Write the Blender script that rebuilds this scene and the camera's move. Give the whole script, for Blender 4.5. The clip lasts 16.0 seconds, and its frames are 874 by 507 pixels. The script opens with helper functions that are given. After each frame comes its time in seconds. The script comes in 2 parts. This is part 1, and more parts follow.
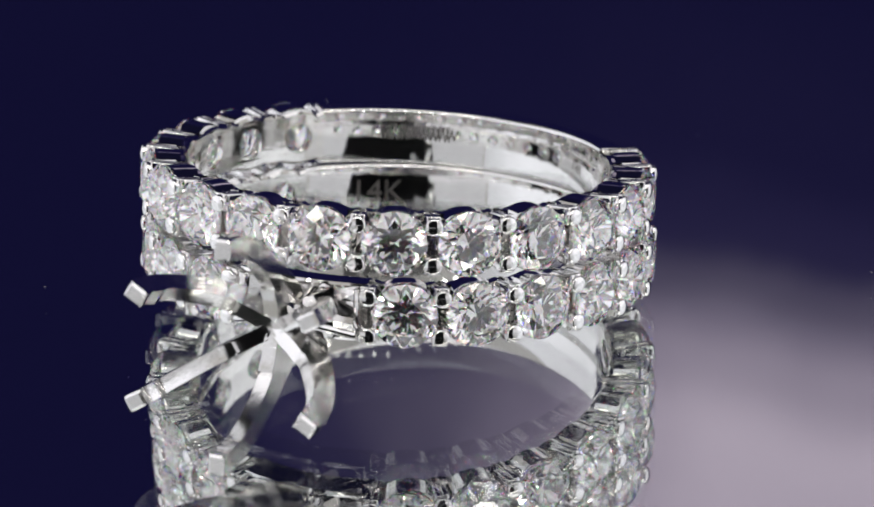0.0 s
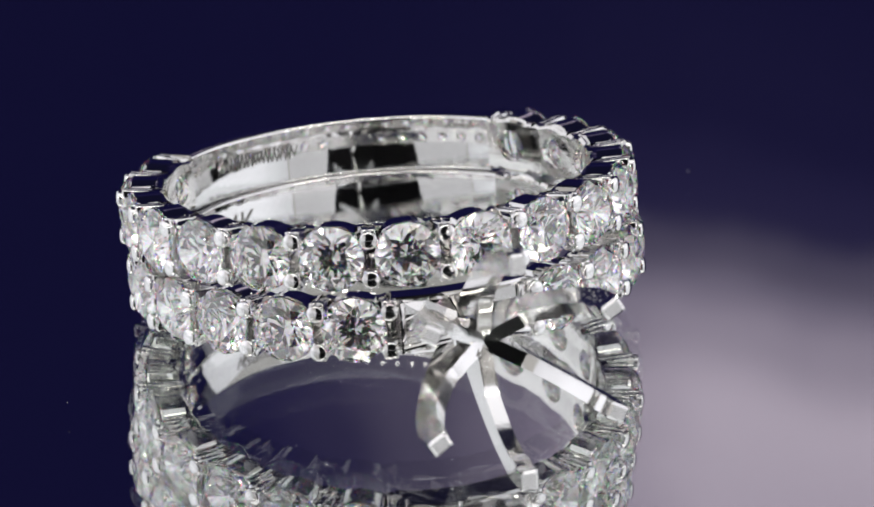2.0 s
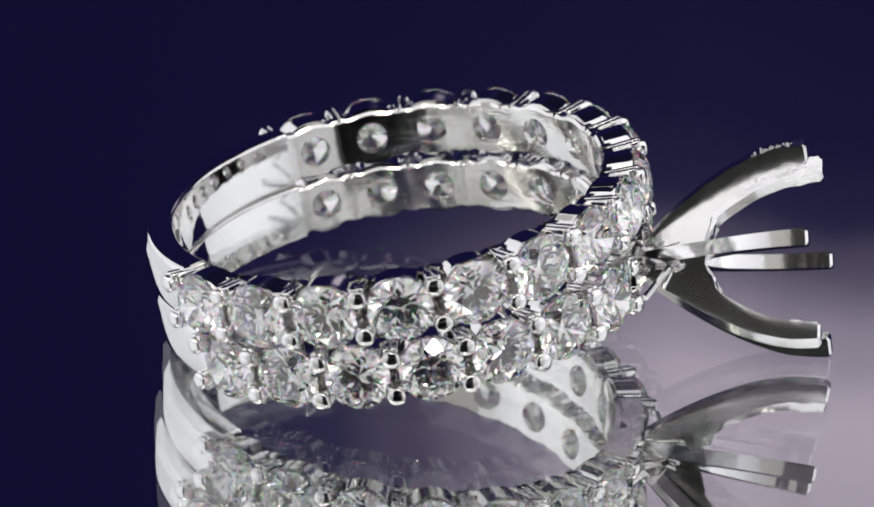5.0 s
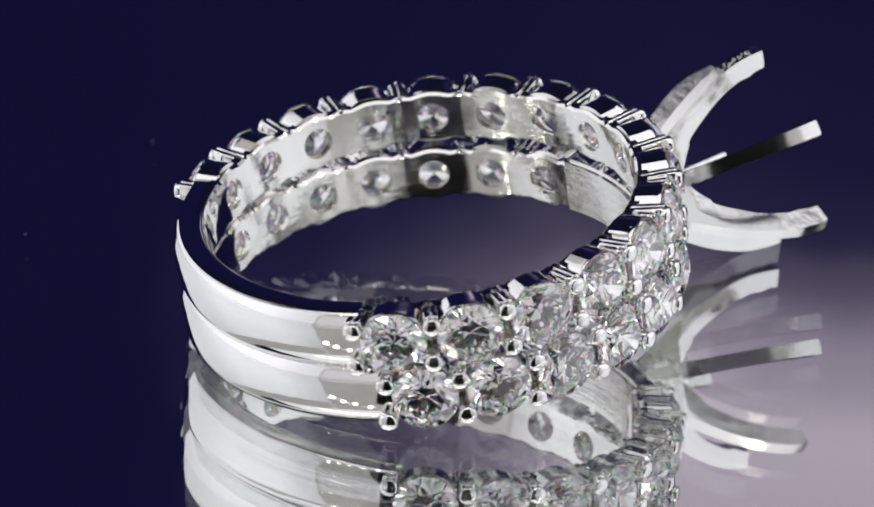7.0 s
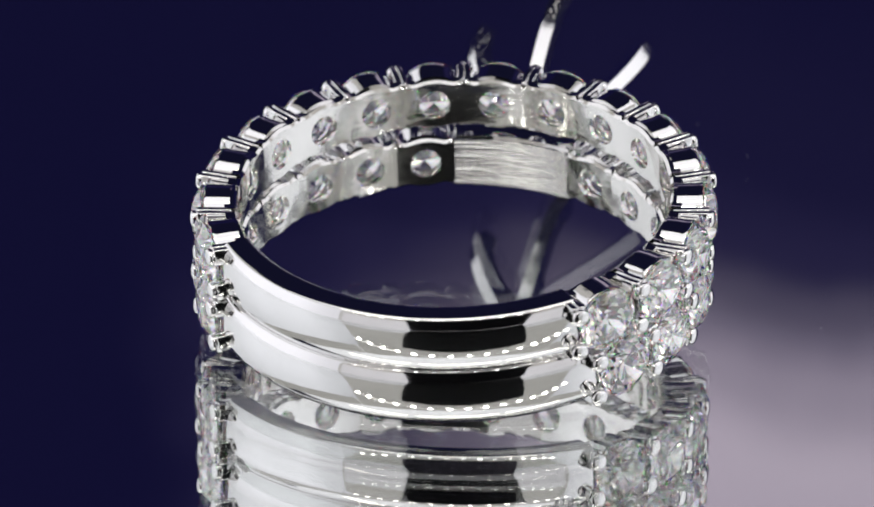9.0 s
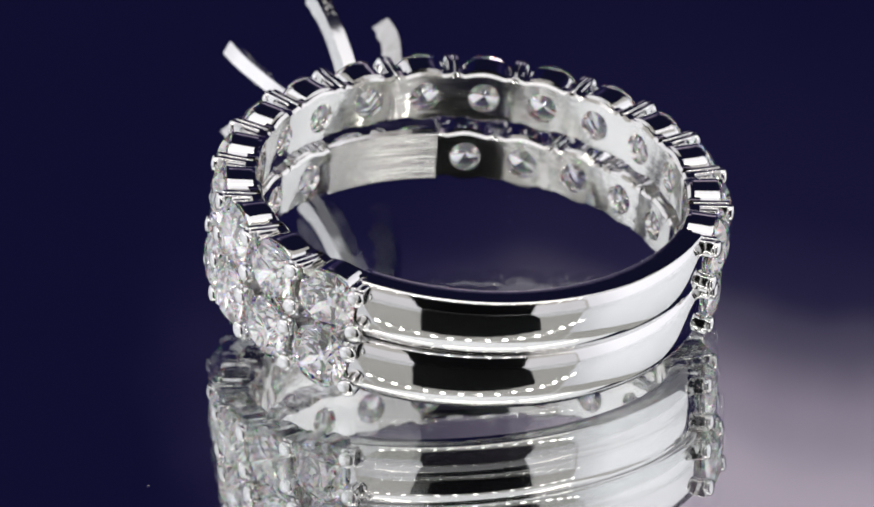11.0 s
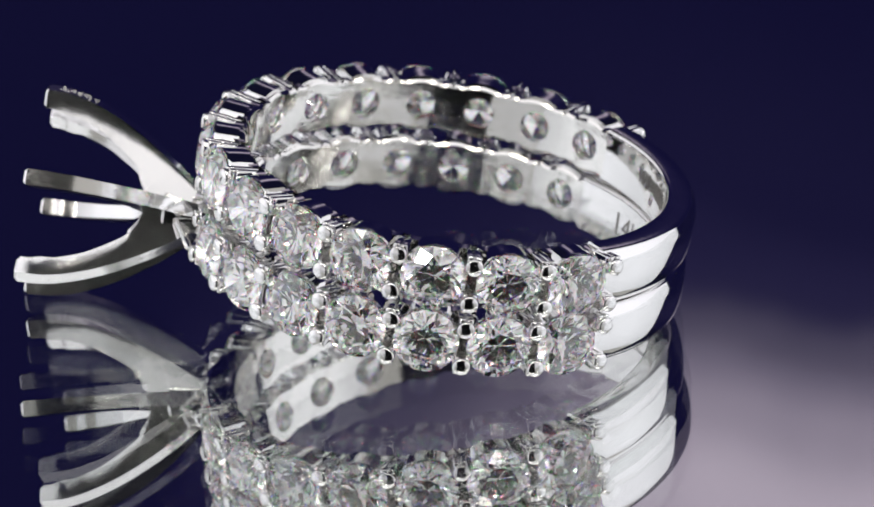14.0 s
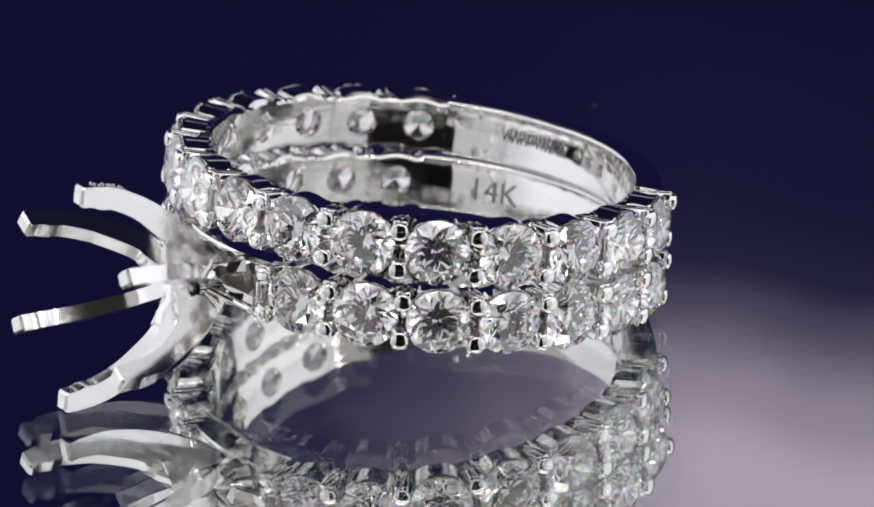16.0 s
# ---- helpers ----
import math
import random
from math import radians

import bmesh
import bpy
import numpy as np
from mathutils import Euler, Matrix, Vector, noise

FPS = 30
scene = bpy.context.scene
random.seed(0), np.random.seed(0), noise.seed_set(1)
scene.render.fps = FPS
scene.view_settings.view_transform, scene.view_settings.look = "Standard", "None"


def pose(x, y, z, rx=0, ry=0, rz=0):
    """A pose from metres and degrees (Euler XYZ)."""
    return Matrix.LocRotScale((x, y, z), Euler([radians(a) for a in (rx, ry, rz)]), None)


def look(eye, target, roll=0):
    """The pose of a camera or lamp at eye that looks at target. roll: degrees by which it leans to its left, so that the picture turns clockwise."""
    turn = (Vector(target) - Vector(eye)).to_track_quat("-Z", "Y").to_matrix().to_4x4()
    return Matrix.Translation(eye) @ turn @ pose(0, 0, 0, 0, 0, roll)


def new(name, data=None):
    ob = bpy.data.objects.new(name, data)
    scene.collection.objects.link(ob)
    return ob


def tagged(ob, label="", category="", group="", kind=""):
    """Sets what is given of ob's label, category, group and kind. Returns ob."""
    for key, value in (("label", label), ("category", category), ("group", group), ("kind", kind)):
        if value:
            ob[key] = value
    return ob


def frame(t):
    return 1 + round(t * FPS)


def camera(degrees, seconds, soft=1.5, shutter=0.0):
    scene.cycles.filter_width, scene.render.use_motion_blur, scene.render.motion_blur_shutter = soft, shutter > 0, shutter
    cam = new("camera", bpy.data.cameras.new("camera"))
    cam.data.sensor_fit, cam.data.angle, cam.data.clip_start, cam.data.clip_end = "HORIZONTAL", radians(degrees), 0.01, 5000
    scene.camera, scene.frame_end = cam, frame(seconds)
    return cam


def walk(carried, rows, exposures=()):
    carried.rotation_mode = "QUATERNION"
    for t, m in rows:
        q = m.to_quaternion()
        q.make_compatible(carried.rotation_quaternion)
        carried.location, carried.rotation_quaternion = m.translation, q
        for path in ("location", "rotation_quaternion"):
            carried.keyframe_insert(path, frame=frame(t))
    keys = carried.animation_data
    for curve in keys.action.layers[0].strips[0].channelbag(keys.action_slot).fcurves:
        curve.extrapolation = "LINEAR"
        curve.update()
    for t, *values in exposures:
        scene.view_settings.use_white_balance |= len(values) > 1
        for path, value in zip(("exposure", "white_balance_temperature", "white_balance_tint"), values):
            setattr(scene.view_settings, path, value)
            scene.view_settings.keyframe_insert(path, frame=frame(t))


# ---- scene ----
# The world is in metres; shapes below are written in millimetres and scaled by MM.
MM = 0.001
TILT, DIP, YAW, ROLL, REACH = radians(23.17), radians(23.192), radians(0.187), -0.332, 155.85
EYE = Vector((0, -REACH * math.cos(TILT), REACH * math.sin(TILT))) * MM
AHEAD = Vector((math.sin(YAW), math.cos(DIP) * math.cos(YAW), -math.sin(DIP) * math.cos(YAW)))
cam = camera(13.06, 16.0, soft=1.7)
cam.data.dof.use_dof = True
cam.data.dof.focus_distance = 0.1512
cam.data.dof.aperture_fstop = 100
# stones and mirror pass the light on many times
scene.cycles.max_bounces = 24
scene.cycles.glossy_bounces = 16
scene.cycles.transmission_bounces = 20
VIEW = look(EYE, EYE + AHEAD * 0.155, ROLL)
walk(cam, [(0, VIEW), (16, VIEW)])

# ---- world: the studio is dark beyond its lamps ----
world = bpy.data.worlds.new("studio_dark")
world.use_nodes = True
world.node_tree.nodes["Background"].inputs[0].default_value = (0.006, 0.006, 0.02, 1)
world.node_tree.nodes["Background"].inputs[1].default_value = 1.0
scene.world = world


# ---- materials ----
def material(name):
    m = bpy.data.materials.new(name)
    m.use_nodes = True
    return m, m.node_tree.nodes, m.node_tree.links


def noise_node(n, l, scale, detail=4.0, stretch=None):
    co = n.new("ShaderNodeTexCoord")
    tex = n.new("ShaderNodeTexNoise")
    tex.inputs["Scale"].default_value = scale
    tex.inputs["Detail"].default_value = detail
    src = co.outputs["Object"]
    if stretch:
        mp = n.new("ShaderNodeMapping")
        mp.inputs["Scale"].default_value = stretch
        l.new(src, mp.inputs[0])
        src = mp.outputs[0]
    l.new(src, tex.inputs["Vector"])
    return tex


def ramp(n, l, src, stops):
    r = n.new("ShaderNodeValToRGB")
    while len(r.color_ramp.elements) < len(stops):
        r.color_ramp.elements.new(0.5)
    for e, (p, c) in zip(r.color_ramp.elements, stops):
        e.position = p
        e.color = (*c, 1) if len(c) == 3 else c
    l.new(src, r.inputs[0])
    return r


def metal(name, colour, rough, bump=0.02, scale=900, stretch=None, spread=0.04):
    m, n, l = material(name)
    b = n["Principled BSDF"]
    b.inputs["Metallic"].default_value = 1
    fine = noise_node(n, l, scale, 6, stretch)
    wide = noise_node(n, l, 260, 3)
    c = ramp(n, l, wide.outputs[0], [(0.3, [x * 0.94 for x in colour]), (0.7, colour)])
    l.new(c.outputs[0], b.inputs["Base Color"])
    rr = n.new("ShaderNodeMapRange")
    rr.inputs[3].default_value, rr.inputs[4].default_value = rough, rough + spread
    l.new(fine.outputs[0], rr.inputs[0])
    l.new(rr.outputs[0], b.inputs["Roughness"])
    bp = n.new("ShaderNodeBump")
    bp.inputs["Strength"].default_value = bump
    bp.inputs["Distance"].default_value = 0.0002
    l.new(fine.outputs[0], bp.inputs["Height"])
    l.new(bp.outputs[0], b.inputs["Normal"])
    return m


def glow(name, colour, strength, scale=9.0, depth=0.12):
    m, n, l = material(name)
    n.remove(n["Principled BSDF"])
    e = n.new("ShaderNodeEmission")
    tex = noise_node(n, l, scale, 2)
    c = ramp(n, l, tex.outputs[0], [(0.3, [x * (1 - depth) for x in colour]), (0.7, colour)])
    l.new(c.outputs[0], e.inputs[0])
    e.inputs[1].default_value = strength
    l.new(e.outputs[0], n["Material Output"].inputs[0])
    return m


def softbox_material():
    """Lit cloth, brightest in its middle and weaker towards the front and top edges."""
    m, n, l = material("softbox_cloth")
    n.remove(n["Principled BSDF"])
    co = n.new("ShaderNodeTexCoord")
    axes = n.new("ShaderNodeSeparateXYZ")
    l.new(co.outputs["Object"], axes.inputs[0])
    values = []
    for axis, lo, hi, v0, v1 in ((1, -0.20, -0.08, 0.7, 1.0), (2, 0.14, 0.27, 1.0, 0.85), (1, 0.03, 0.22, 1.0, 0.8)):
        mr = n.new("ShaderNodeMapRange")
        mr.interpolation_type = "SMOOTHSTEP"
        for k, v in enumerate((lo, hi, v0, v1)):
            mr.inputs[k + 1].default_value = v
        l.new(axes.outputs[axis], mr.inputs[0])
        values.append(mr.outputs[0])
    mul = n.new("ShaderNodeMath")
    mul.operation = "MULTIPLY"
    l.new(values[0], mul.inputs[0]), l.new(values[1], mul.inputs[1])
    back = n.new("ShaderNodeMath")
    back.operation = "MULTIPLY"
    l.new(mul.outputs[0], back.inputs[0]), l.new(values[2], back.inputs[1])
    mul = back
    up = n.new("ShaderNodeMath")
    up.operation = "MULTIPLY"
    up.inputs[1].default_value = 1.2
    l.new(mul.outputs[0], up.inputs[0])
    e = n.new("ShaderNodeEmission")
    e.inputs[0].default_value = (0.952, 0.945, 1.0, 1)
    l.new(up.outputs[0], e.inputs[1])
    l.new(e.outputs[0], n["Material Output"].inputs[0])
    return m


def diamond_material():
    """Clear brilliant stone; a small share of the light is split by colour, which gives it fire."""
    m, n, l = material("diamond")
    n.remove(n["Principled BSDF"])

    def glass(colour, ior):
        g = n.new("ShaderNodeBsdfGlass")
        g.inputs["Color"].default_value = (*colour, 1)
        g.inputs["Roughness"].default_value = 0.0
        g.inputs["IOR"].default_value = ior
        return g.outputs[0]

    def add(p, q):
        a = n.new("ShaderNodeAddShader")
        l.new(p, a.inputs[0]), l.new(q, a.inputs[1])
        return a.outputs[0]

    split = add(add(glass((1, 0, 0), 2.38), glass((0, 1, 0), 2.42)), glass((0, 0, 1), 2.47))
    mix = n.new("ShaderNodeMixShader")
    mix.inputs[0].default_value = 0.035
    l.new(glass((1, 1, 1), 2.42), mix.inputs[1])
    l.new(split, mix.inputs[2])
    l.new(mix.outputs[0], n["Material Output"].inputs[0])
    return m


def plain(name, colour, rough, metallic=0.0, scale=300, gloss=0.5):
    m, n, l = material(name)
    b = n["Principled BSDF"]
    tex = noise_node(n, l, scale, 5)
    c = ramp(n, l, tex.outputs[0], [(0.3, [x * 0.75 for x in colour]), (0.7, colour)])
    l.new(c.outputs[0], b.inputs["Base Color"])
    b.inputs["Roughness"].default_value = rough
    b.inputs["Metallic"].default_value = metallic
    b.inputs["Specular IOR Level"].default_value = gloss
    return m


GOLD = metal("white_gold_polished", (0.885, 0.88, 0.875), 0.03, 0.03)
GOLD_CLAW = metal("white_gold_claws", (0.885, 0.88, 0.875), 0.05, 0.03, 1400)
GOLD_PRONG = metal("white_gold_hand_worked", (0.885, 0.88, 0.87), 0.10, 0.11, 620)
GOLD_INNER = metal("white_gold_inner", (0.86, 0.85, 0.825), 0.05, 0.06, 700, (0.5, 0.5, 3))
GOLD_BRUSHED = metal("white_gold_filed", (0.86, 0.85, 0.83), 0.08, 0.38, 1100, (0.3, 0.3, 6))
STAMP = metal("stamped_mark", (0.25, 0.24, 0.23), 0.35, 0.3, 2500)
DIAMOND = diamond_material()
DUST = plain("dust", (0.55, 0.54, 0.52), 0.9, 0, 2000)
RESIDUE = plain("polishing_residue", (0.62, 0.61, 0.58), 0.45, 0.5, 3000)
TABLE = plain("table_laminate", (0.02, 0.02, 0.03), 0.5, 0, 40)
BODY_BLACK = plain("black_plastic", (0.006, 0.006, 0.007), 0.7, 0, 120, 0.12)


def mirror_material():
    m, n, l = material("silvered_back")
    b = n["Principled BSDF"]
    b.inputs["Metallic"].default_value = 1
    tex = noise_node(n, l, 60, 3)
    c = ramp(n, l, tex.outputs[0], [(0.3, (0.82, 0.82, 0.82)), (0.7, (0.84, 0.84, 0.84))])
    l.new(c.outputs[0], b.inputs["Base Color"])
    b.inputs["Roughness"].default_value = 0.0
    return m


def glass_material():
    m, n, l = material("clear_float_glass")
    n.remove(n["Principled BSDF"])
    g = n.new("ShaderNodeBsdfGlass")
    g.inputs["Color"].default_value = (0.984, 0.995, 0.99, 1)
    g.inputs["Roughness"].default_value = 0.0
    g.inputs["IOR"].default_value = 1.5
    l.new(g.outputs[0], n["Material Output"].inputs[0])
    return m


def backdrop_material():
    # glowing navy paper; a soft mauve light pool is painted high on one side
    m, n, l = material("glowing_navy_backdrop")
    n.remove(n["Principled BSDF"])
    co = n.new("ShaderNodeTexCoord")
    wob = n.new("ShaderNodeTexNoise")
    wob.inputs["Scale"].default_value = 38
    wob.inputs["Detail"].default_value = 2
    l.new(co.outputs["Object"], wob.inputs["Vector"])
    shift = n.new("ShaderNodeVectorMath")
    shift.operation = "MULTIPLY_ADD"
    shift.inputs[1].default_value = (0.026, 0.0, 0.012)
    l.new(wob.outputs["Color"], shift.inputs[0])
    l.new(co.outputs["Object"], shift.inputs[2])
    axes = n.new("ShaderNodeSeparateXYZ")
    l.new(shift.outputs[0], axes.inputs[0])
    # the painted pool's lower edge climbs towards its far side
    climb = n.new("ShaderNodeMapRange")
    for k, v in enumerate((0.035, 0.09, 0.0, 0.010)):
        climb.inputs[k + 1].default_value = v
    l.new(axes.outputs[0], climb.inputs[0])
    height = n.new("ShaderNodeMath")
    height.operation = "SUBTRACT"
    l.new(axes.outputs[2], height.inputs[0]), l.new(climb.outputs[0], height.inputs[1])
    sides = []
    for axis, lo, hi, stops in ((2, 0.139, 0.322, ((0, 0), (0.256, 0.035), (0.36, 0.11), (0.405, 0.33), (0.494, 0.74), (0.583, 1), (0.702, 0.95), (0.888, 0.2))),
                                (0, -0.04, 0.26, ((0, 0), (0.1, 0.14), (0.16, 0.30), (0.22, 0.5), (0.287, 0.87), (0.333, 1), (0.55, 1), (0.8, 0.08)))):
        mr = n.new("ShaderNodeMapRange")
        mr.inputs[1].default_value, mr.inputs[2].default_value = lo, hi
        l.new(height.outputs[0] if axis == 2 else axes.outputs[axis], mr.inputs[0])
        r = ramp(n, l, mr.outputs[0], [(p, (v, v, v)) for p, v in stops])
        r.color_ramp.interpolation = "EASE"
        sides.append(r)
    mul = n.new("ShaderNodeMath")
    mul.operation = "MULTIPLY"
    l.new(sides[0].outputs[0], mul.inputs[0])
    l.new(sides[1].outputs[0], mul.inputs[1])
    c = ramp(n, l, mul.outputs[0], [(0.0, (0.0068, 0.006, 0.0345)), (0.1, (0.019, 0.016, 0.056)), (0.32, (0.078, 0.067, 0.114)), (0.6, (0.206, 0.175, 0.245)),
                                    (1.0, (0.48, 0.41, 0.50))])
    e = n.new("ShaderNodeEmission")
    l.new(c.outputs[0], e.inputs[0])
    l.new(e.outputs[0], n["Material Output"].inputs[0])
    return m


MIRROR, GLASS, BACKDROP = mirror_material(), glass_material(), backdrop_material()
SOFT = softbox_material()
# tent cloth emits, in place of softbox light falling on it
TENT = glow("glowing_tent_cloth", (1.0, 0.965, 0.925), 0.50)
# made-up strip of glow, used low down for brighter stones
FOOT_FILL = glow("added_foot_glow", (0.975, 0.957, 0.995), 0.74)
# the unseen roof gives off its own light
ROOF = glow("glowing_roof_cloth", (0.975, 0.96, 0.995), 1.2)
TUBE = glow("warm_tube", (1.0, 0.95, 0.84), 6.0)
WHITE_PLASTIC = plain("white_plastic", (0.8, 0.8, 0.8), 0.5, 0, 80)
LED = glow("led_lens", (1.0, 0.97, 0.92), 28.0)


# ---- mesh helpers ----
def finish(bm, mat, smooth=True, sharp=35, scale=MM):
    bmesh.ops.recalc_face_normals(bm, faces=bm.faces)
    for f in bm.faces:
        f.smooth = smooth
    if smooth:
        for e in bm.edges:
            if len(e.link_faces) == 2 and e.calc_face_angle(0) > radians(sharp):
                e.smooth = False
    bmesh.ops.scale(bm, vec=(scale,) * 3, verts=bm.verts)
    me = bpy.data.meshes.new("shape")
    bm.to_mesh(me)
    bm.free()
    me.materials.append(mat)
    return me


def hang(name, me, parent=None, m=None, label=""):
    ob = new(name, me)
    if parent:
        ob.parent = parent
    if m is not None:
        ob.matrix_basis = m
    return tagged(ob, label)


def part(name, bm, mat, parent, label="", smooth=True, sharp=35):
    return hang(name, finish(bm, mat, smooth, sharp), parent, None, label)


def turn(a):
    return Matrix.Rotation(radians(a), 4, "Z")


def sweep(bm, profile, a0, a1, steps, caps=True):
    """Turn a closed (r, z) outline round z from a0 to a1 degrees."""
    loops = []
    for i in range(steps + 1):
        a = radians(a0 + (a1 - a0) * i / steps)
        loops.append([bm.verts.new((r * math.cos(a), r * math.sin(a), z)) for r, z in profile])
    k = len(profile)
    for p, q in zip(loops, loops[1:]):
        for i in range(k):
            bm.faces.new((p[i], p[(i + 1) % k], q[(i + 1) % k], q[i]))
    if caps:
        bm.faces.new(loops[0])
        bm.faces.new(loops[-1][::-1])


def lathe_x(bm, profile, seg=28, closed=True, y=0, z=0):
    """Turn an (x, rho) outline round the x axis."""
    loops = [[bm.verts.new((x, y + p * math.cos(2 * math.pi * i / seg), z + p * math.sin(2 * math.pi * i / seg))) for i in range(seg)] for x, p in profile]
    pairs = list(zip(loops, loops[1:])) + ([(loops[-1], loops[0])] if closed else [])
    for p, q in pairs:
        for i in range(seg):
            j = (i + 1) % seg
            bm.faces.new((p[i], p[j], q[j], q[i]))
    if not closed:
        bm.faces.new(loops[0])
        bm.faces.new(loops[-1][::-1])


def box(bm, x0, x1, y0, y1, z0, z1, bevel=0.0):
    vs = [bm.verts.new((x, y, z)) for x in (x0, x1) for y in (y0, y1) for z in (z0, z1)]
    fs = [bm.faces.new([vs[i] for i in q]) for q in ((0, 1, 3, 2), (4, 6, 7, 5), (0, 4, 5, 1), (2, 3, 7, 6), (0, 2, 6, 4), (1, 5, 7, 3))]
    if bevel:
        es = list({e for f in fs for e in f.edges})
        bmesh.ops.bevel(bm, geom=es, offset=bevel, segments=2, profile=0.5, affect="EDGES")


def rod(bm, p, q, r0, r1, seg=12):
    p, q = Vector(p), Vector(q)
    rot = (q - p).to_track_quat("Z", "Y").to_matrix().to_4x4()
    bmesh.ops.create_cone(bm, cap_ends=True, segments=seg, radius1=r0, radius2=r1, depth=(q - p).length, matrix=Matrix.Translation((p + q) / 2) @ rot)


# ---- shapes of the jewellery ----
INNER, OUTER, HALF = 8.7, 10.02, 1.19


def shank_outline():
    out = []
    for i in range(5):
        a = radians(180 + 90 * i / 4)
        out.append((INNER + 0.16 + 0.16 * math.cos(a), -HALF + 0.16 + 0.16 * math.sin(a)))
    for i in range(5):
        a = radians(-90 + 75 * i / 4)
        out.append((OUTER - 0.42 + 0.2 * math.cos(a), -HALF + 0.2 + 0.2 * math.sin(a)))
    for i in range(1, 10):
        z = (-1 + 2 * i / 10) * (HALF - 0.16)
        out.append((OUTER - 0.20 * (abs(z) / HALF) ** 2.4, z))
    for i in range(5):
        a = radians(15 + 75 * i / 4)
        out.append((OUTER - 0.42 + 0.2 * math.cos(a), HALF - 0.2 + 0.2 * math.sin(a)))
    for i in range(5):
        a = radians(90 + 90 * i / 4)
        out.append((INNER + 0.16 + 0.16 * math.cos(a), HALF - 0.16 + 0.16 * math.sin(a)))
    return out


def gallery(bm, centres, pitch, hole=0.66, r0=INNER, r1=9.2):
    """Pierced, scalloped lengths of the band behind the stones, joined edge to edge."""
    half, seg = radians(pitch) / 2 * r0, 44
    for centre in centres:
        loops = []
        for r in (r0, r1):
            for mix in (0.0, 0.12, 0.5, 0.94, 1.0) if r == r0 else (0.0, 0.5, 1.0):
                loop = []
                for i in range(seg):
                    a = 2 * math.pi * (i + 0.5) / seg
                    c, w = math.cos(a), math.sin(a)
                    k = 1 / max(abs(c) / half, abs(w) / 1.12)
                    x, z = k * c, k * w
                    rim = 1.05 + 0.10 * math.cos(math.pi * x / half) + 0.13 * math.exp(-((abs(x) - half + 0.10) / 0.12) ** 2)
                    if abs(z) > min(1.119, rim):
                        z = math.copysign(rim, z)
                    u, v = hole * c + (x - hole * c) * mix, hole * w + (z - hole * w) * mix
                    edge = abs(c) / half < abs(w) / 1.12
                    if mix == 0.94 and edge:
                        u, v = x, z * 0.90
                    g = radians(centre) + u / r0
                    rr = r + (0.11 if mix == 1.0 and r == r0 and edge else 0)
                    loop.append(bm.verts.new((rr * math.cos(g), rr * math.sin(g), v)))
                loops.append(loop)
        for i in range(seg):
            j = (i + 1) % seg
            for p, q in ((0, 1), (1, 2), (2, 3), (3, 4), (6, 5), (7, 6), (5, 0)):
                bm.faces.new((loops[p][i], loops[p][j], loops[q][j], loops[q][i]))
            am = 2 * math.pi * (i + 1) / seg
            if abs(math.cos(am)) / half < abs(math.sin(am)) / 1.12:
                bm.faces.new((loops[4][i], loops[4][j], loops[7][j], loops[7][i]))
    bmesh.ops.remove_doubles(bm, verts=bm.verts, dist=0.02)


def setting_mesh():
    """A seat for one stone: a squarish block with a conical bore along x."""
    bm = bmesh.new()
    seg, loops = 40, []
    for x, rho, square in ((8.95, 1.20, 1), (9.4, 1.22, 1), (9.7, 1.23, 1), (9.84, 1.24, 1), (9.93, 1.25, 1), (9.98, 1.235, 1), (9.98, 1.2, 0.8), (9.92, 1.14, 0.3), (9.5, 0.86, 0), (8.95, 0.64, 0)):
        loop = []
        for i in range(seg):
            a = 2 * math.pi * i / seg
            c, w = math.cos(a), math.sin(a)
            k = (abs(c) ** 2.3 + abs(w) ** 2.3) ** (-1 / 2.3)
            k = 1 + (k - 1) * square
            loop.append(bm.verts.new((x, rho * k * c, rho * k * w * (1 + 0.035 * square))))
        loops.append(loop)
    for p, q in zip(loops, loops[1:] + loops[:1]):
        for i in range(seg):
            j = (i + 1) % seg
            bm.faces.new((p[i], p[j], q[j], q[i]))
    return finish(bm, GOLD, True, 40)


def claw_mesh(sign):
    bm = bmesh.new()
    z1 = sign * 0.775
    for y in (-0.145, 0.145):
        # a wire that starts inside the seat's edge and rises to the grain
        start = len(bm.verts)
        zs = sorted((sign * 0.45, sign * 1.17))
        box(bm, 8.92, 10.34, y - 0.135, y + 0.135, zs[0], zs[1], 0.06)
        bm.verts.ensure_lookup_table()
        for v in bm.verts[start:]:
            if abs(v.co.z) > 0.8:
                v.co.z -= sign * 0.16 * max(0.0, (9.5 - v.co.x) / 0.58)
    # a flattened grain with a rolled edge
    dome = [(10.20, 0.20), (10.27, 0.31), (10.36, 0.352)]
    dome += [(10.46 + 0.10 * math.sin(radians(a)), 0.255 + 0.10 * math.cos(radians(a))) for a in (0, 22, 45, 62, 74)]
    dome += [(10.575 + (0.26 ** 2 - p * p) / 1.9, p) for p in (0.20, 0.13, 0.06, 0.012)]
    lathe_x(bm, dome, 18, False, 0, z1)
    return finish(bm, GOLD_CLAW, True, 50)


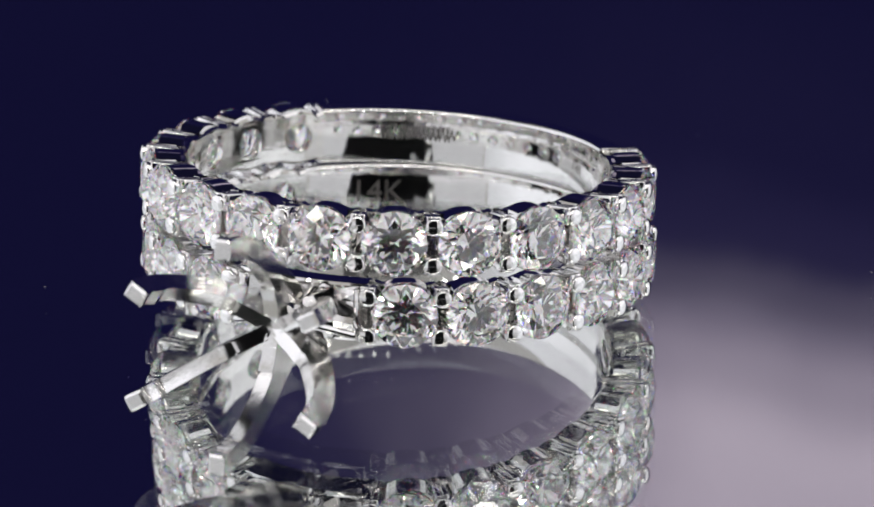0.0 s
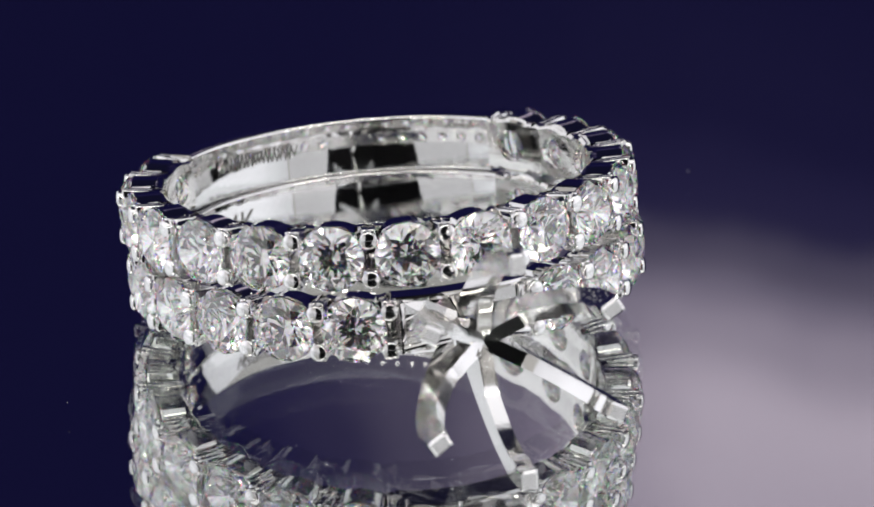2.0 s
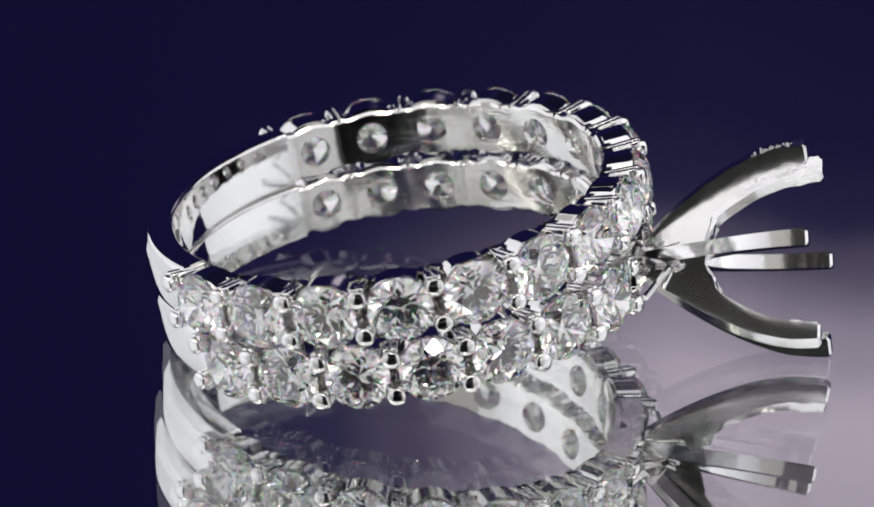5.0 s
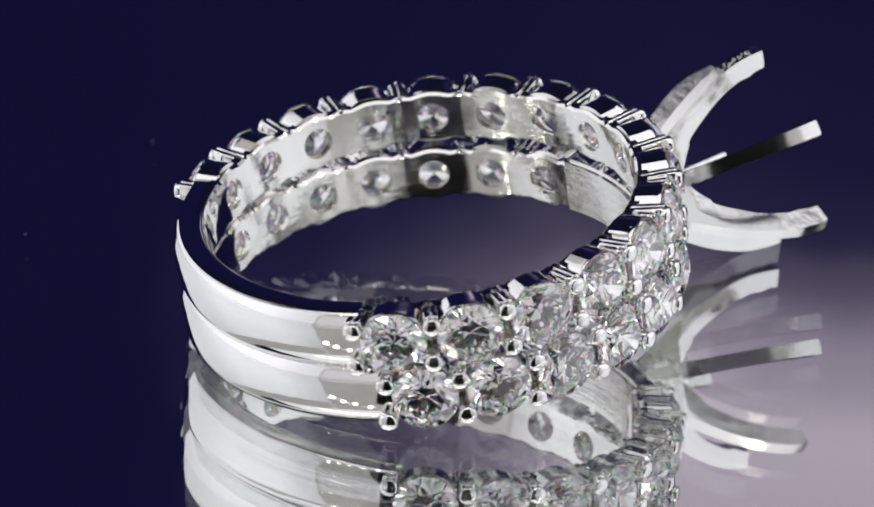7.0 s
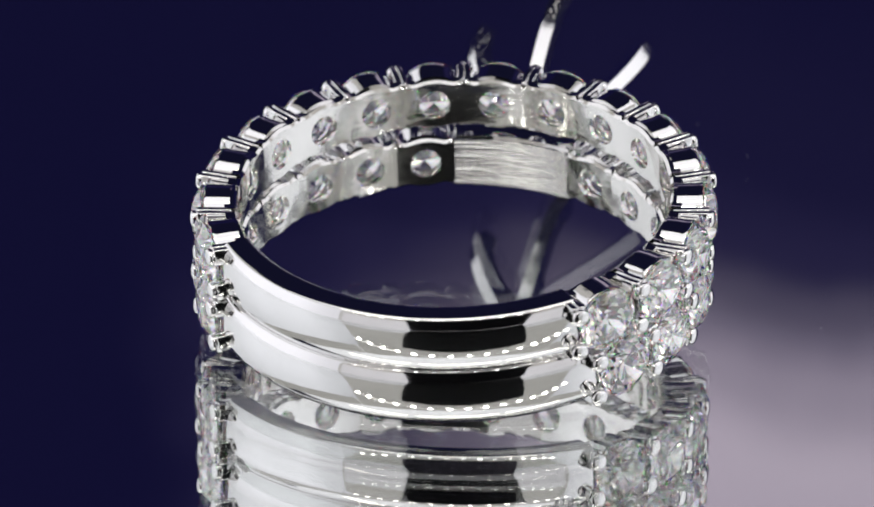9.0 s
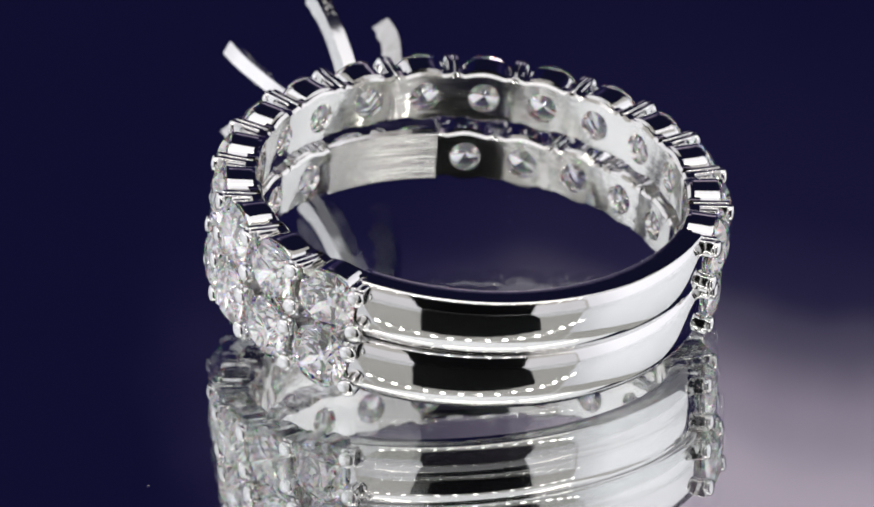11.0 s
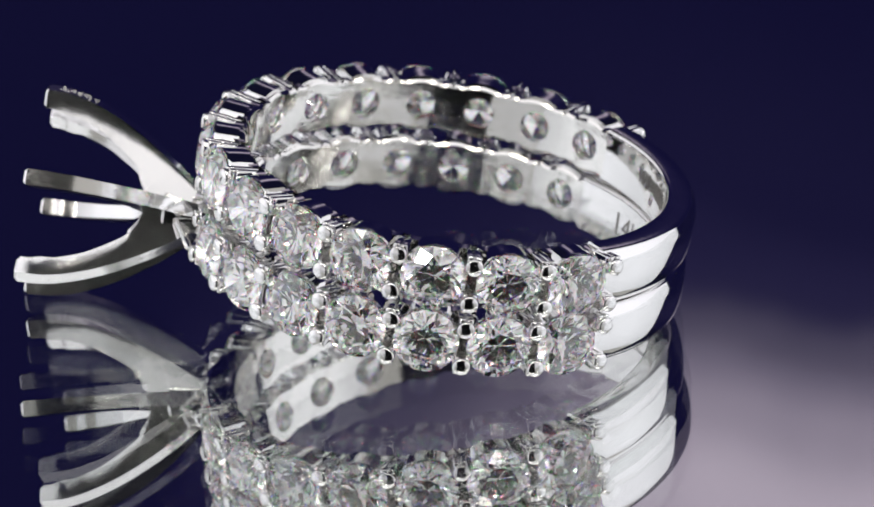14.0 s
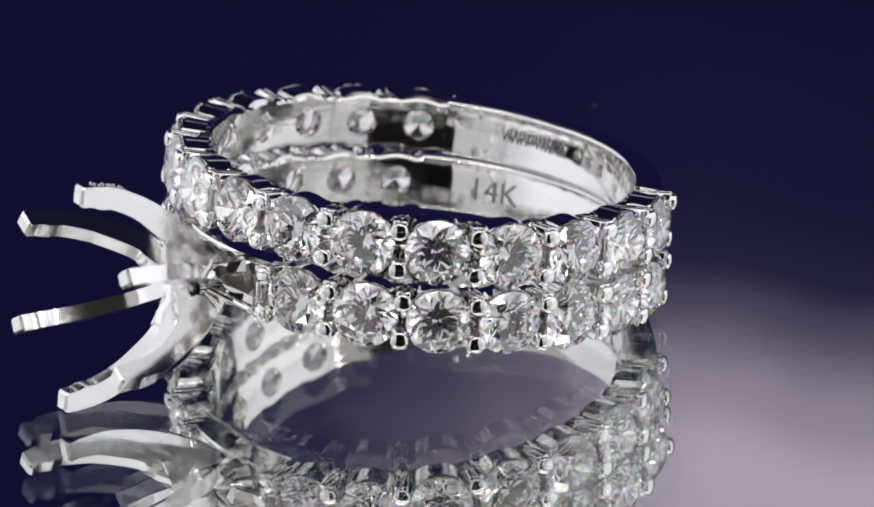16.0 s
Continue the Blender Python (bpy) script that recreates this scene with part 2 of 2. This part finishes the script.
def brilliant_mesh(radius=1.295, girdle=10.1):
    """A round brilliant, its table facing +x."""
    bm = bmesh.new()
    ang = lambda k: math.pi * k / 8
    put = lambda rho, k, x: bm.verts.new((girdle + x, radius * rho * math.cos(ang(k)), radius * rho * math.sin(ang(k))))
    table = [put(0.56, 2 * k, 0.43) for k in range(8)]
    star = [put(0.77, 2 * k + 1, 0.2975) for k in range(8)]
    top = [put(1.0, k, 0.045) for k in range(16)]
    low = [put(1.0, k, -0.02) for k in range(16)]
    pav = [put(0.34, 2 * k, -0.775) for k in range(8)]
    culet = bm.verts.new((girdle - 1.13, 0, 0))
    bm.faces.new(table)
    for k in range(8):
        n = (k + 1) % 8
        bm.faces.new((table[k], star[k], table[n]))
        bm.faces.new((table[k], star[k - 1], top[2 * k]))
        bm.faces.new((table[k], top[2 * k], star[k]))
        bm.faces.new((star[k], top[2 * k], top[2 * k + 1]))
        bm.faces.new((star[k], top[2 * k + 1], top[(2 * k + 2) % 16]))
        bm.faces.new((low[2 * k], pav[k], low[2 * k + 1]))
        bm.faces.new((low[2 * k + 1], pav[n], low[(2 * k + 2) % 16]))
        bm.faces.new((low[2 * k + 1], pav[k], culet, pav[n]))
    for k in range(16):
        j = (k + 1) % 16
        bm.faces.new((top[k], low[k], low[j], top[j]))
    return finish(bm, DIAMOND, False)


SETTING, CLAW_UP, CLAW_LOW, STONE = setting_mesh(), claw_mesh(1), claw_mesh(-1), brilliant_mesh()
chance = random.Random(7)


def stone_row(ring, centres, claws):
    """Settings, stones and shared claws at the given angles."""
    for a in centres:
        hang("setting", SETTING, ring, turn(a))
        spin = Matrix.Translation((0.01008, 0, 0)) @ pose(0, 0, 0, chance.uniform(0, 360), chance.uniform(-1.5, 1.5), chance.uniform(-1.5, 1.5)) @ Matrix.Translation((-0.01008, 0, 0))
        hang("diamond", STONE, ring, turn(a) @ spin, "round brilliant-cut clear diamond")
    for a in claws:
        hang("claw", CLAW_UP, ring, turn(a + chance.uniform(-0.4, 0.4)))
        hang("claw", CLAW_LOW, ring, turn(a + chance.uniform(-0.4, 0.4)))


def stamp_text(ring, body, angle, z, size, flip=False):
    """A stamped mark on the inside of a shank."""
    cu = bpy.data.curves.new("mark", "FONT")
    cu.body, cu.size, cu.extrude, cu.align_x, cu.align_y = body, size, 0.006, "CENTER", "CENTER"
    tmp = bpy.data.objects.new("mark", cu)
    me = bpy.data.meshes.new_from_object(tmp)
    bpy.data.objects.remove(tmp)
    for v in me.vertices:
        g = radians(angle) - v.co.x / INNER * (-1 if flip else 1)
        r = INNER - 0.008 + v.co.z
        v.co = Vector((r * math.cos(g), r * math.sin(g), z + v.co.y)) * MM
    me.materials.clear()
    me.materials.append(STAMP)
    return hang("hallmark", me, ring, None, "dark stamped mark")


def wedding_band():
    ring = tagged(new("wedding_band"), "polished white gold band set with diamonds, stacked on another ring", "ring")
    pitch, count = 16.65, 16
    end = pitch * count / 2
    bm = bmesh.new()
    sweep(bm, shank_outline(), end - 0.8, 360 - end + 0.8, 72)
    part("shank", bm, GOLD, ring, "plain polished back of the band")
    bm = bmesh.new()
    centres = [pitch * (k - (count - 1) / 2) for k in range(count)]
    gallery(bm, centres, pitch)
    part("gallery", bm, GOLD_INNER, ring, "pierced scalloped inside of the band")
    stone_row(ring, centres, [pitch * (k - count / 2) for k in range(count + 1)])
    # worn writing, too fine to read: short slanted bars in two lines
    bm = bmesh.new()
    c = random.Random(3)
    for k in range(16):
        g = radians(-150 - 1.35 * k + c.uniform(-0.2, 0.2))
        for lean in (1.1, -0.9):
            g2 = g - radians(lean * c.uniform(0.6, 1.2))
            tall = c.uniform(0.2, 0.36)
            ends = [Vector(((INNER + 0.004) * math.cos(q), (INNER + 0.004) * math.sin(q), 0.2 + h)) for q, h in ((g, -tall), (g2, tall))]
            rod(bm, ends[0], ends[1], 0.04, 0.04, 6)
    tagged(part("engraving", bm, STAMP, ring, "worn engraved strokes inside the band"), kind="stuff")
    return ring


def smooth_line(points, steps=4):
    """A Catmull-Rom line through the points."""
    pts = [points[0]] + list(points) + [points[-1]]
    out = []
    for p0, p1, p2, p3 in zip(pts, pts[1:], pts[2:], pts[3:]):
        for k in range(steps):
            t = k / steps
            out.append(tuple(0.5 * (2 * b + (c - a) * t + (2 * a - 5 * b + 4 * c - d) * t * t + (3 * b - a - 3 * c + d) * t ** 3) for a, b, c, d in zip(p0, p1, p2, p3)))
    return out + [points[-1]]


def head_prong_mesh():
    outer = smooth_line([(10.0, 0.9), (11.2, 1.95), (12.4, 2.84), (13.6, 3.55), (14.8, 4.08), (15.8, 4.37), (16.5, 4.45), (17.27, 4.46)])
    inner = smooth_line([(17.27, 3.66), (16.75, 3.65), (16.45, 3.56), (16.2, 3.5), (15.95, 3.5), (15.6, 3.43), (14.6, 3.02), (13.7, 2.42), (13.1, 1.95), (12.8, 1.6)], 3) + [(12.7, 1.0), (12.35, 0.62), (12.25, 0.0), (10.0, 0.0)]
    outer, inner = ([(x if x < 12.4 else 12.4 + (x - 12.4) * 0.955, p) for x, p in line] for line in (outer, inner))
    bm = bmesh.new()
    sides = []
    for w in (-1, 1):
        sides.append([bm.verts.new((x, w * (0.29 + 0.035 * min(1, max(0, (x - 14) / 3))), p)) for x, p in outer + inner])
    n = len(sides[0])
    bm.faces.new(sides[0])
    bm.faces.new(sides[1][::-1])
    for i in range(n):
        j = (i + 1) % n
        bm.faces.new((sides[0][i], sides[0][j], sides[1][j], sides[1][i]))
    rims = [e for e in bm.edges if any(len(f.verts) > 4 for f in e.link_faces)]
    tips = [e for e in bm.edges if all(v.co.x > 17.0 for v in e.verts) and e not in rims]
    # narrow bright chamfers along every edge
    bmesh.ops.bevel(bm, geom=rims + tips, offset=0.10, segments=1, affect="EDGES")
    return finish(bm, GOLD_PRONG, True, 24)


def engagement_ring():
    ring = tagged(new("engagement_ring"), "white gold ring with diamond shoulders and an empty six-prong head", "ring")
    pitch, first, count = 16.23, 16.41, 7
    end = first + pitch * count
    bm = bmesh.new()
    sweep(bm, shank_outline(), end - 0.8, 360 - end + 0.8, 72)
    part("shank", bm, GOLD, ring, "plain polished back of the ring")
    for s in (1, -1):
        centres = [s * (first + pitch * (k + 0.5)) for k in range(count)]
        bm = bmesh.new()
        gallery(bm, centres, pitch)
        part("gallery", bm, GOLD_INNER, ring, "pierced scalloped inside of the ring")
        stone_row(ring, centres, [s * (first + pitch * k) for k in range(count + 1)])
    # solid plate behind the head, with a rail along each edge
    bm = bmesh.new()
    sweep(bm, [(INNER, -1.08), (INNER, 1.08), (8.9, 1.08), (8.9, -1.08)], -first, first, 24)
    part("bridge", bm, GOLD_BRUSHED, ring, "filed plain plate behind the head")
    bm = bmesh.new()
    sweep(bm, [(8.9, -1.07), (8.9, 1.07), (8.98, 1.07), (8.98, -1.07)], -first, first, 24)
    part("liner", bm, GOLD, ring, "polished floor of the recess behind the head")
    for s in (1, -1):
        bm = bmesh.new()
        sweep(bm, [(8.95, s * 0.92), (8.95, s * 1.16), (9.85, s * 1.16), (9.9, s * 1.05), (9.85, s * 0.92)], -first + 0.5, first - 0.5, 24)
        part("rail", bm, GOLD, ring)
    for s in (1, -1):
        # four gussets run from the corners of the recess to the head, and a cheek closes each end
        for up in (1, -1):
            bm = bmesh.new()
            # a level pad at the corner, then a slope that climbs to the head
            plan = [(2.30, 0.93, 9.70), (1.40, 0.93, 9.70), (0.42, 0.50, 10.45), (0.42, 0.14, 10.45), (1.40, 0.45, 9.70), (2.30, 0.45, 9.70)]
            low = [bm.verts.new((8.97, s * y, up * z)) for y, z, x in plan]
            high = [bm.verts.new((x, s * y, up * z)) for y, z, x in plan]
            bm.faces.new((low[0], low[1], low[4], low[5]))
            bm.faces.new((low[1], low[2], low[3], low[4]))
            bm.faces.new((high[5], high[4], high[1], high[0]))
            bm.faces.new((high[4], high[3], high[2], high[1]))
            for i in range(6):
                j = (i + 1) % 6
                bm.faces.new((low[i], low[j], high[j], high[i]))
            bmesh.ops.bevel(bm, geom=[e for e in bm.edges if e.calc_face_angle(0) > 0.1], offset=0.03, segments=2, profile=0.5, affect="EDGES")
            part("gusset", bm, GOLD, ring, "", True, 25)
        bm = bmesh.new()
        box(bm, 8.96, 9.95, s * 2.44 - 0.13, s * 2.44 + 0.13, -1.04, 1.04, 0.05)
        part("cheek", bm, GOLD, ring)
        bm = bmesh.new()
        rod(bm, (10.2, s * 2.5, -0.75), (11.0, s * 0.85, -0.30), 0.15, 0.15, 10)
        part("strut", bm, GOLD, ring)
    head = hang("head", None, ring, pose(0, 0, -0.28 * MM), "empty six-prong setting")
    bm = bmesh.new()
    lathe_x(bm, [(8.95, 0.1), (8.95, 0.95), (9.9, 0.7), (10.6, 0.72), (11.5, 0.95), (11.62, 0.9), (11.6, 0.75), (11.3, 0.1)], 36)
    part("collar", bm, GOLD, head, "small round collar joining the prongs")
    me, prongs = head_prong_mesh(), []
    for k in range(6):
        # each was bent by hand: (outwards, sideways) in degrees
        out, side = ((2.0, 0.0), (0.3, 0.8), (-0.4, -0.5), (0.2, 0.6), (0.0, -0.4), (0.5, 0.3))[k]
        bend = pose(11 * MM, 0, 0) @ pose(0, 0, 0, 0, -out, side) @ pose(-11 * MM, 0, 0)
        prongs.append(hang("prong", me, head, Matrix.Rotation(radians(60 * k), 4, "X") @ bend))
    # crumbs on the outer edge of one prong and on the side of its neighbour
    c = random.Random(11)
    for k, x0, x1, count in ((0, 14.9, 16.5, 46), (5, 14.2, 16.6, 60), (4, 15.4, 16.6, 12)):
        bm = bmesh.new()
        for i in range(count):
            x = c.uniform(x0, x1)
            rim = float(np.interp(x, (12.4, 13.55, 14.69, 15.65, 16.32, 17.05), (2.84, 3.55, 4.08, 4.37, 4.45, 4.46)))
            side, p = (c.uniform(-0.26, 0.1), rim + c.uniform(-0.06, 0.01)) if k != 5 else (-0.31 + c.uniform(-0.02, 0.03), rim - c.uniform(0.05, 0.6))
            size = (c.uniform(0.02, 0.09), c.uniform(0.01, 0.04), c.uniform(0.015, 0.04))[(0, 5, 4).index(k)]
            bmesh.ops.create_icosphere(bm, subdivisions=1, radius=size, matrix=Matrix.Translation((x, side, p)) @ pose(0, 0, 0, c.uniform(0, 90), c.uniform(0, 90), 0) @ Matrix.Diagonal((c.uniform(0.7, 1.9), 1, c.uniform(0.35, 0.9), 1)))
        ob = tagged(part("residue", bm, RESIDUE, head, "grey polishing crumbs stuck to a prong", False), kind="stuff")
        ob.matrix_basis = prongs[k].matrix_basis
    stamp_text(ring, "14K", -150.5, -0.05, 1.4)
    return ring


# ---- the rings' places on the turning plate ----
LEVEL = -2.70
BAND_REST = Matrix(((-0.42999, 0.90166, 0.04601, -1.0653 * MM), (-0.88928, -0.43177, 0.15086, 1.6216 * MM), (0.15589, 0.02395, 0.98749, 2.3933 * MM), (0, 0, 0, 1)))
RING_REST = Matrix(((-0.38961, 0.92032, 0.03478, -1.0452 * MM), (-0.91152, -0.39073, 0.12829, 1.1988 * MM), (0.13166, 0.01828, 0.99113, -0.2050 * MM), (0, 0, 0, 1)))


def studio():
    # mirror plate on a turntable: clear glass, silvered behind
    plate = tagged(new("turntable"), "round turning display plate of back-silvered mirror glass", "turntable")
    bm = bmesh.new()
    bmesh.ops.create_cone(bm, cap_ends=True, segments=128, radius1=120, radius2=120, depth=1.74, matrix=Matrix.Translation((0, 0, LEVEL - 0.87)))
    part("glass", bm, GLASS, plate, "clear glass sheet", False).visible_shadow = False
    bm = bmesh.new()
    bmesh.ops.create_circle(bm, cap_ends=True, segments=128, radius=119.5, matrix=Matrix.Translation((0, 0, LEVEL - 1.72)))
    part("silvering", bm, MIRROR, plate, "silvered mirror backing", False)
    bm = bmesh.new()
    bmesh.ops.create_cone(bm, cap_ends=True, segments=128, radius1=110, radius2=112, depth=13.6, matrix=Matrix.Translation((0, 0, LEVEL - 8.6)))
    part("base", bm, BODY_BLACK, plate, "black plastic turning base")
    bm = bmesh.new()
    c = random.Random(5)
    for k in range(9):
        a, r = c.uniform(0, 6.283), c.uniform(13, 26)
        bmesh.ops.create_icosphere(bm, subdivisions=1, radius=c.uniform(0.012, 0.03), matrix=Matrix.Translation((r * math.cos(a), r * math.sin(a), LEVEL + 0.02)))
    tagged(part("dust", bm, DUST, plate, "pale dust specks on the glass", False), kind="stuff")

    bm = bmesh.new()
    box(bm, -700, 700, -700, 700, LEVEL - 45, LEVEL - 15.4)
    tagged(part("table_top", bm, TABLE, None, "dark laminate table top under the turntable"), category="table", kind="structure")

    # self-glowing navy paper backdrop behind, curved round the back of the table
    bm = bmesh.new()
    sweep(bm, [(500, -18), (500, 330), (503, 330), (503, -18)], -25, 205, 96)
    tagged(part("backdrop", bm, BACKDROP, None, "glowing navy blue backdrop with a painted mauve pool of light"), category="backdrop", kind="structure")

    # cloth tent on the side of the lens, glowing by itself, with a roof
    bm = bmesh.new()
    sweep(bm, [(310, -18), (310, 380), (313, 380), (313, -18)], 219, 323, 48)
    tagged(part("wall_front", bm, TENT, None, "white light tent cloth that glows by itself"), category="light tent", kind="structure")
    # glowing strip added along the tent's foot to brighten the stones
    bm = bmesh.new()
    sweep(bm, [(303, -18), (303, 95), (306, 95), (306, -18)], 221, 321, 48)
    tagged(part("foot_fill_front", bm, FOOT_FILL, None, "added glowing white strip along the foot of the tent"), category="light tent", kind="structure")
    # upper cloth added over the softboxes; its glow fills a dark gap
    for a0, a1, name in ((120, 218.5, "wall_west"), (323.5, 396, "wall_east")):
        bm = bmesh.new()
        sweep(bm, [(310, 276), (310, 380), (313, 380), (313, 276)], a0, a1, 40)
        tagged(part(name, bm, TENT, None, "glowing white tent cloth added above the softbox"), category="light tent", kind="structure")
    # roof glow brightens the stones; its back ends early to keep prong faces dark
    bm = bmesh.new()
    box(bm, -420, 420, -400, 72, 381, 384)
    tagged(part("ceiling", bm, ROOF, None, "white light tent roof cloth that glows by itself"), category="light tent", kind="structure")

    # two soft boxes
    for a0, a1 in ((322, 396), (120, 220)):
        lamp = tagged(new("softbox"), "curved white softbox lamp in a black frame", "softbox", "softboxes beside the lens")
        bm = bmesh.new()
        sweep(bm, [(300, -14), (300, 270), (302, 270), (302, -14)], a0, a1, 40)
        part("diffuser", bm, SOFT, lamp, "glowing white cloth front")
        bm = bmesh.new()
        sweep(bm, [(304, -16), (304, 272), (330, 272), (330, -16)], a0, a1, 40)
        part("housing", bm, BODY_BLACK, lamp, "black frame behind the cloth")

    # the recording device: a dark box behind the lens opening
    device = tagged(new("photo_camera"), "black box-shaped photo camera facing the turntable", "camera")
    device.matrix_basis = look(EYE, EYE + AHEAD) @ pose(0, 0, 0.004)
    bm = bmesh.new()
    box(bm, -66, 97, -80, 57, 12, 60, 5)
    part("body", bm, BODY_BLACK, device)

    # a strip of small lamps above the lens
    strip = tagged(new("led_strip"), "strip of small round white lamps above the lens", "led strip")
    strip.matrix_basis = pose(0, -0.17, 0.182)
    bm = bmesh.new()
    box(bm, -200, 260, -1.5, 1.5, 4, 6, 0.4)
    part("rail", bm, WHITE_PLASTIC, strip)
    for k in range(15):
        bm = bmesh.new()
        bmesh.ops.create_uvsphere(bm, u_segments=10, v_segments=6, radius=2.2, matrix=Matrix.Translation((-184 + 30 * k, 0, 0)) @ Matrix.Diagonal((1.7, 2.7, 2.7, 1)))
        part("lamp", bm, LED, strip)

    # three warm tubes under the tent roof
    for x0, x1 in ((-230, -85), (-60, 95), (115, 250)):
        tube = tagged(new("tube_lamp"), "slim warm white tube lamp under the tent roof", "lamp", "tube lamps under the roof")
        tube.matrix_basis = pose((x0 + x1) / 2 * MM, -0.105, 0.362)
        w = (x1 - x0) / 2
        bm = bmesh.new()
        rod(bm, (-w, 0, 0), (w, 0, 0), 11, 11, 14)
        part("tube", bm, TUBE, tube, "glowing warm white tube")
        bm = bmesh.new()
        box(bm, -w - 4, w + 4, -14, 14, 13, 18.8, 1)
        part("holder", bm, WHITE_PLASTIC, tube)


studio()
band, solitaire = wedding_band(), engagement_ring()


def bearing(t):
    """Degrees through which the plate has turned."""
    return 20.685 * t + float(np.interp(t, (0, 2, 4.2, 6.3, 9.2, 11.3, 13.6, 16), (0, -0.08, -0.03, -0.92, -0.67, -0.85, -0.38, -0.29)))


def motions():
    times = [k * 0.5 for k in range(33)]
    walk(band, [(t, turn(bearing(t)) @ BAND_REST) for t in times])
    walk(solitaire, [(t, turn(bearing(t)) @ RING_REST) for t in times])
    # the plate sits a little askew on its axle, so what it mirrors sways as it turns
    lean = radians(172)
    skew = pose(0, 0, LEVEL * MM) @ Matrix.Rotation(radians(0.45), 4, Vector((-math.sin(lean), math.cos(lean), 0))) @ pose(0, 0, -LEVEL * MM)
    walk(bpy.data.objects["turntable"], [(t, turn(bearing(t)) @ skew) for t in times])


motions()
